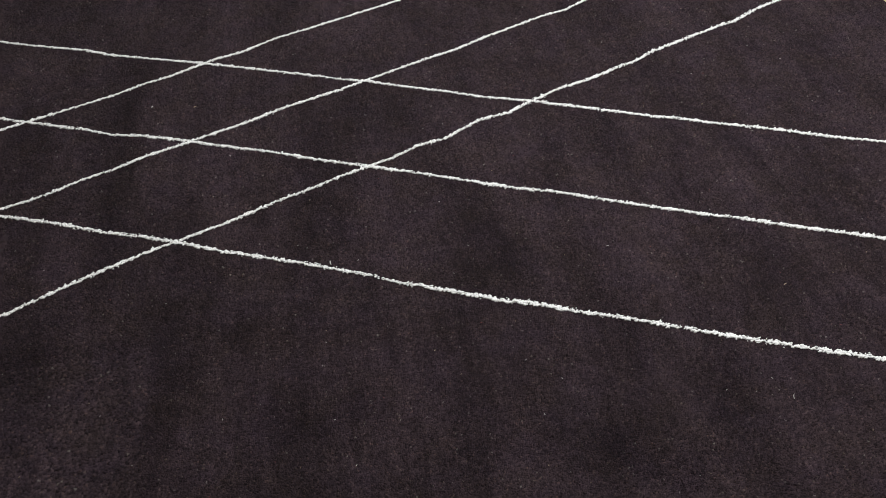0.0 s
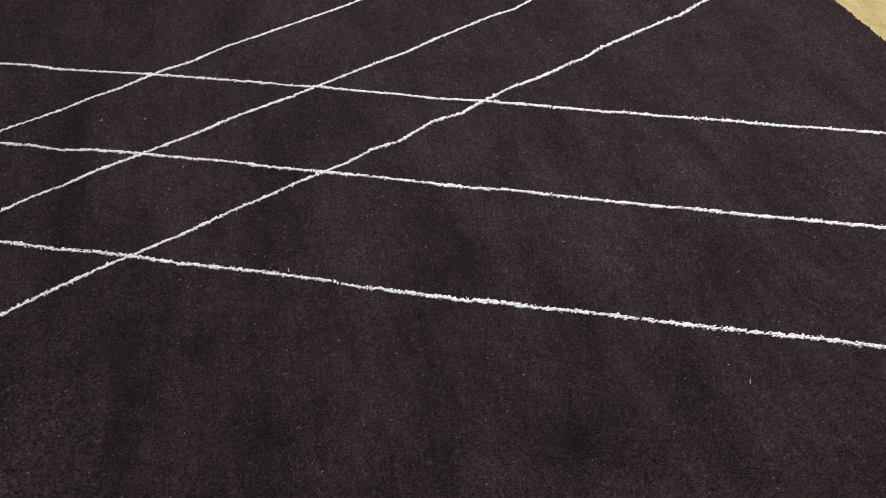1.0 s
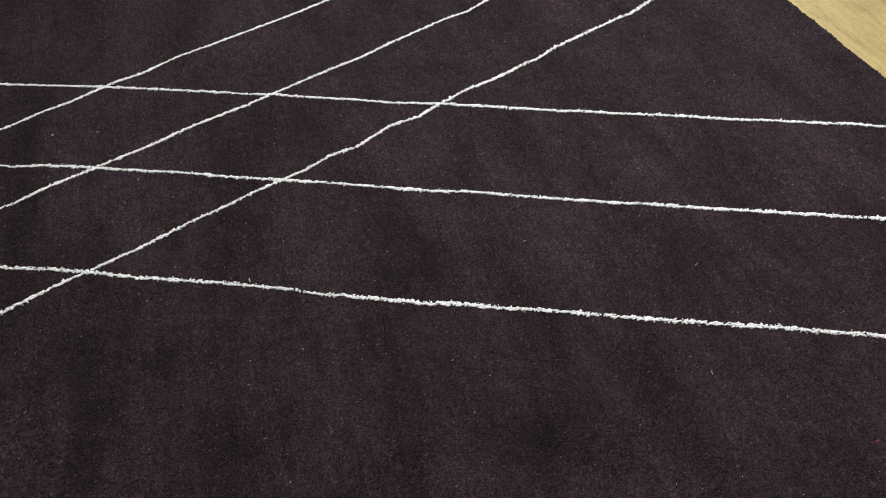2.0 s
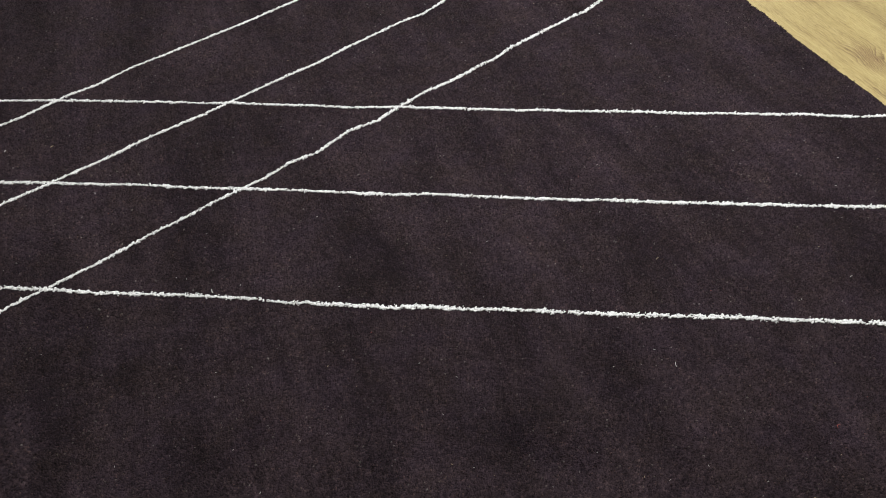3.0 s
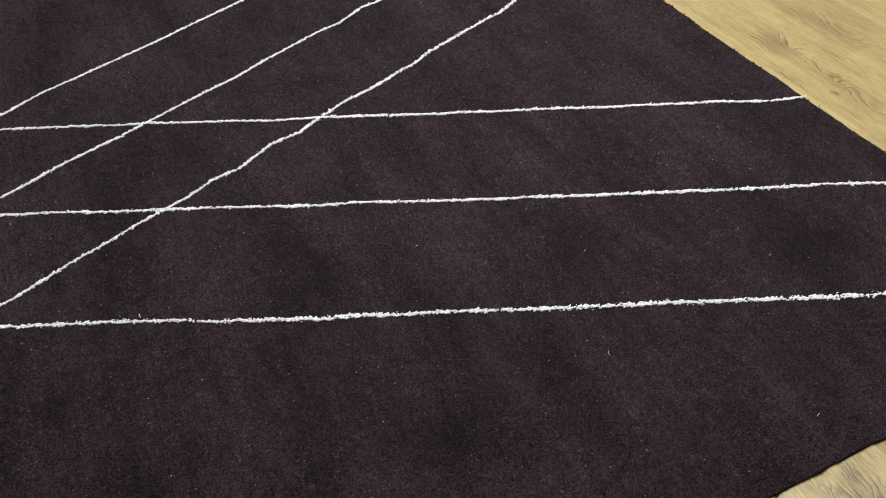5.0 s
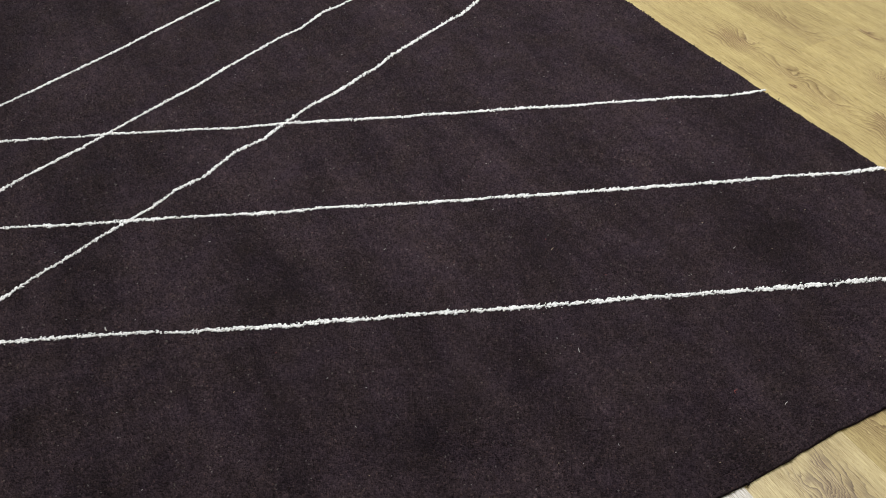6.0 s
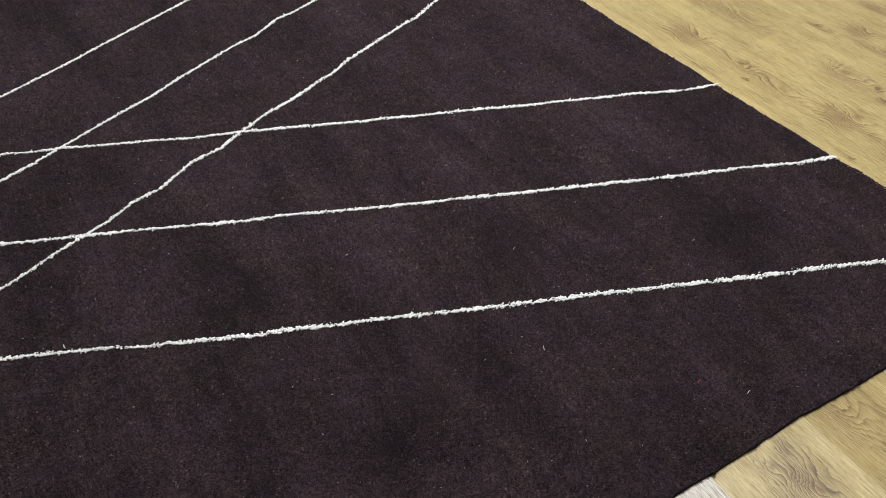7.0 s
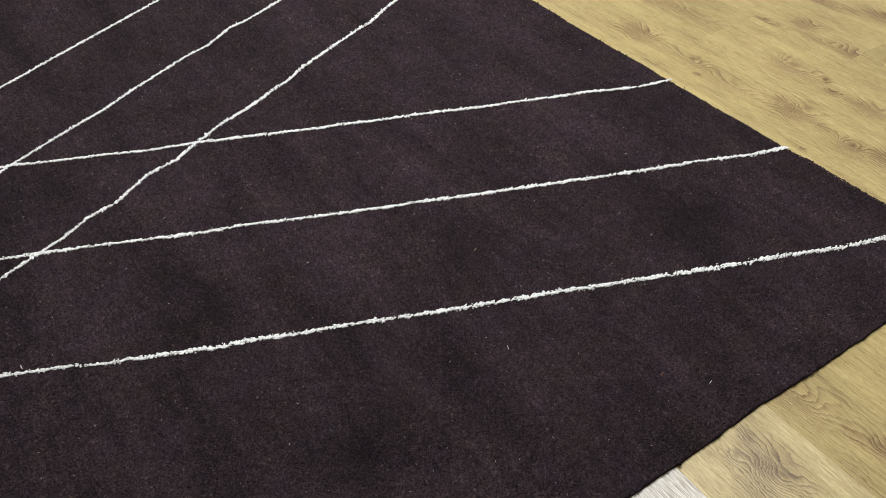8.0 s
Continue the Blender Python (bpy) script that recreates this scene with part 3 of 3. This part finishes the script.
# Boards with a figure of their own, by row and number along it. Each knot: x, y, width, reach, tail, rings, fan, darkness.
FIGURED = {}
FIGURED[4, 0] = oak_material("oak_knotty", (
    (0.117, 1.005, 0.032, 0.050, 0.060, 1.0, 4.0, 0.90), (0.111, 0.800, 0.030, 0.100, 0.030, 3.5, 0.0, 0.25),
    (0.082, 0.764, 0.006, 0.008, 0.009, 0.6, 0.0, 1.10), (0.034, 0.416, 0.006, 0.008, 0.009, 0.6, 0.0, 1.00),
    (0.138, 0.529, 0.034, 0.035, 0.050, 1.2, 4.5, 0.95), (0.149, 0.568, 0.018, 0.020, 0.028, 0.5, 0.0, 0.80),
    (0.135, 0.440, 0.012, 0.050, 0.040, 0.5, 0.0, 0.55), (0.123, 0.356, 0.024, 0.042, 0.034, 4.6, 0.0, 0.85),
    (0.142, 0.300, 0.030, 0.028, 0.050, 1.0, 2.5, 0.80), (0.105, 0.680, 0.030, 0.100, 0.060, 3.0, 1.0, 0.28)), figure=0.22)
FIGURED[5, 0] = oak_material("oak_arched", (
    (0.283, 0.660, 0.034, 0.042, 0.100, 5.0, 0.0, 0.60), (0.299, 0.560, 0.011, 0.014, 0.018, 1.0, 0.0, 1.00),
    (0.269, 0.521, 0.012, 0.016, 0.020, 1.4, 0.0, 1.00), (0.276, 0.436, 0.028, 0.050, 0.060, 1.5, 2.0, 0.65)))
FIGURED[5, 1] = oak_material("oak_curled", ((0.288, 1.030, 0.033, 0.113, 0.113, 2.8, 2.0, 0.45), (0.260, 1.343, 0.029, 0.104, 0.104, 2.2, 1.0, 0.50)))
FIGURED[6, 1] = oak_material("oak_smoky", (
    (0.417, 0.860, 0.013, 0.020, 0.050, 1.0, 0.0, 1.00), (0.480, 0.772, 0.028, 0.040, 0.040, 1.0, 3.0, 0.85),
    (0.440, 0.700, 0.018, 0.090, 0.090, 0.6, 2.0, 0.45), (0.454, 0.615, 0.026, 0.050, 0.045, 1.0, 2.5, 0.90)))
FIGURED[6, 0] = oak_material("oak_dusky", ((0.521, 0.459, 0.026, 0.086, 0.086, 1.7, 1.0, 0.50),))
FIGURED[7, 0] = oak_material("oak_swirled", ((0.620, 0.826, 0.028, 0.060, 0.060, 1.5, 2.0, 0.80), (0.665, 0.690, 0.032, 0.055, 0.060, 2.2, 2.0, 0.90),
                                             (0.640, 0.750, 0.020, 0.060, 0.060, 0.8, 1.0, 0.60)))
FIGURED[0, 0] = oak_material("oak_burled", (
    (-0.619, -0.020, 0.013, 0.014, 0.020, 1.0, 0.0, 1.10), (-0.638, -0.062, 0.030, 0.036, 0.055, 0.5, 3.4, 1.15),
    (-0.663, -0.030, 0.016, 0.018, 0.030, 2.2, 0.0, 0.55), (-0.662, -0.088, 0.032, 0.030, 0.040, 2.0, 1.0, 0.60)),
    light=(0.430, 0.360, 0.200), dark=(0.130, 0.094, 0.070), rings=230.0, figure=0.1, heart=(0.170, 0.122, 0.085))
FIGURED[1, 0] = oak_material("oak_peaked", (
    (-0.497, 0.015, 0.031, 0.150, 0.080, 5.5, 0.0, 0.50), (-0.490, -0.110, 0.010, 0.030, 0.030, 0.5, 0.0, 0.50),
    (-0.474, -0.146, 0.017, 0.020, 0.035, 1.2, 1.0, 0.90)), figure=0.1)
FIGURED[-1, 0] = oak_material("oak_whitewashed", (), grey=0.8)
STARTS = {4: 0.16, 5: -0.407, 6: -0.697, 7: -0.10, 0: -0.75, 1: -0.45, -1: -0.95, 2: -0.62, 3: -0.3}
plank_meshes = {}


def plank_mesh(length, wide):
    """A board with eased top edges, its lower corner at the origin."""
    key = (round(length, 3), round(wide, 3))
    if key not in plank_meshes:
        g, e, h = 0.00005, 0.00025, 0.0
        verts = [(g, g, -0.008), (wide - g, g, -0.008), (wide - g, length - g, -0.008), (g, length - g, -0.008),
                 (g, g, h - e), (wide - g, g, h - e), (wide - g, length - g, h - e), (g, length - g, h - e),
                 (g + e, g + e, h), (wide - g - e, g + e, h), (wide - g - e, length - g - e, h), (g + e, length - g - e, h)]
        faces = [(3, 2, 1, 0), (8, 9, 10, 11)]
        for a, b in ((0, 4), (4, 8)):
            faces += [(a + k, a + (k + 1) % 4, b + (k + 1) % 4, b + k) for k in range(4)]
        mesh = bpy.data.meshes.new("plank")
        mesh.from_pydata(verts, [], faces)
        mesh.materials.append(OAK)
        plank_meshes[key] = mesh
    return plank_meshes[key]


def floor():
    bm = bmesh.new()
    box(bm, ROOM_X[0] - 0.2, ROOM_X[1] + 0.2, ROOM_Y[0] - 0.2, ROOM_Y[1] + 0.2, -0.1, -0.0085)
    ground = tagged(part("floor", bm, SCREED), "warm yellow oak laminate floor laid in long planks", "floor", kind="structure")
    dice = random.Random(11)
    k = math.floor((ROOM_X[0] - FIRST) / WIDE)
    while FIRST + k * WIDE < ROOM_X[1]:
        x0, x1 = max(FIRST + k * WIDE, ROOM_X[0]), min(FIRST + (k + 1) * WIDE, ROOM_X[1])
        start = STARTS.get(k, dice.uniform(-LONG, 0))
        n = math.floor((ROOM_Y[0] - start) / LONG)
        while start + n * LONG < ROOM_Y[1]:
            y0, y1 = max(start + n * LONG, ROOM_Y[0]), min(start + (n + 1) * LONG, ROOM_Y[1])
            if x1 - x0 > 0.01 and y1 - y0 > 0.01:
                board = new("plank", plank_mesh(y1 - y0, x1 - x0))
                board.location = (x0, y0, 0)
                board.parent = ground
                if (k, n) in FIGURED:
                    board.material_slots[0].link = "OBJECT"
                    board.material_slots[0].material = FIGURED[k, n]
            n += 1
        k += 1


floor()
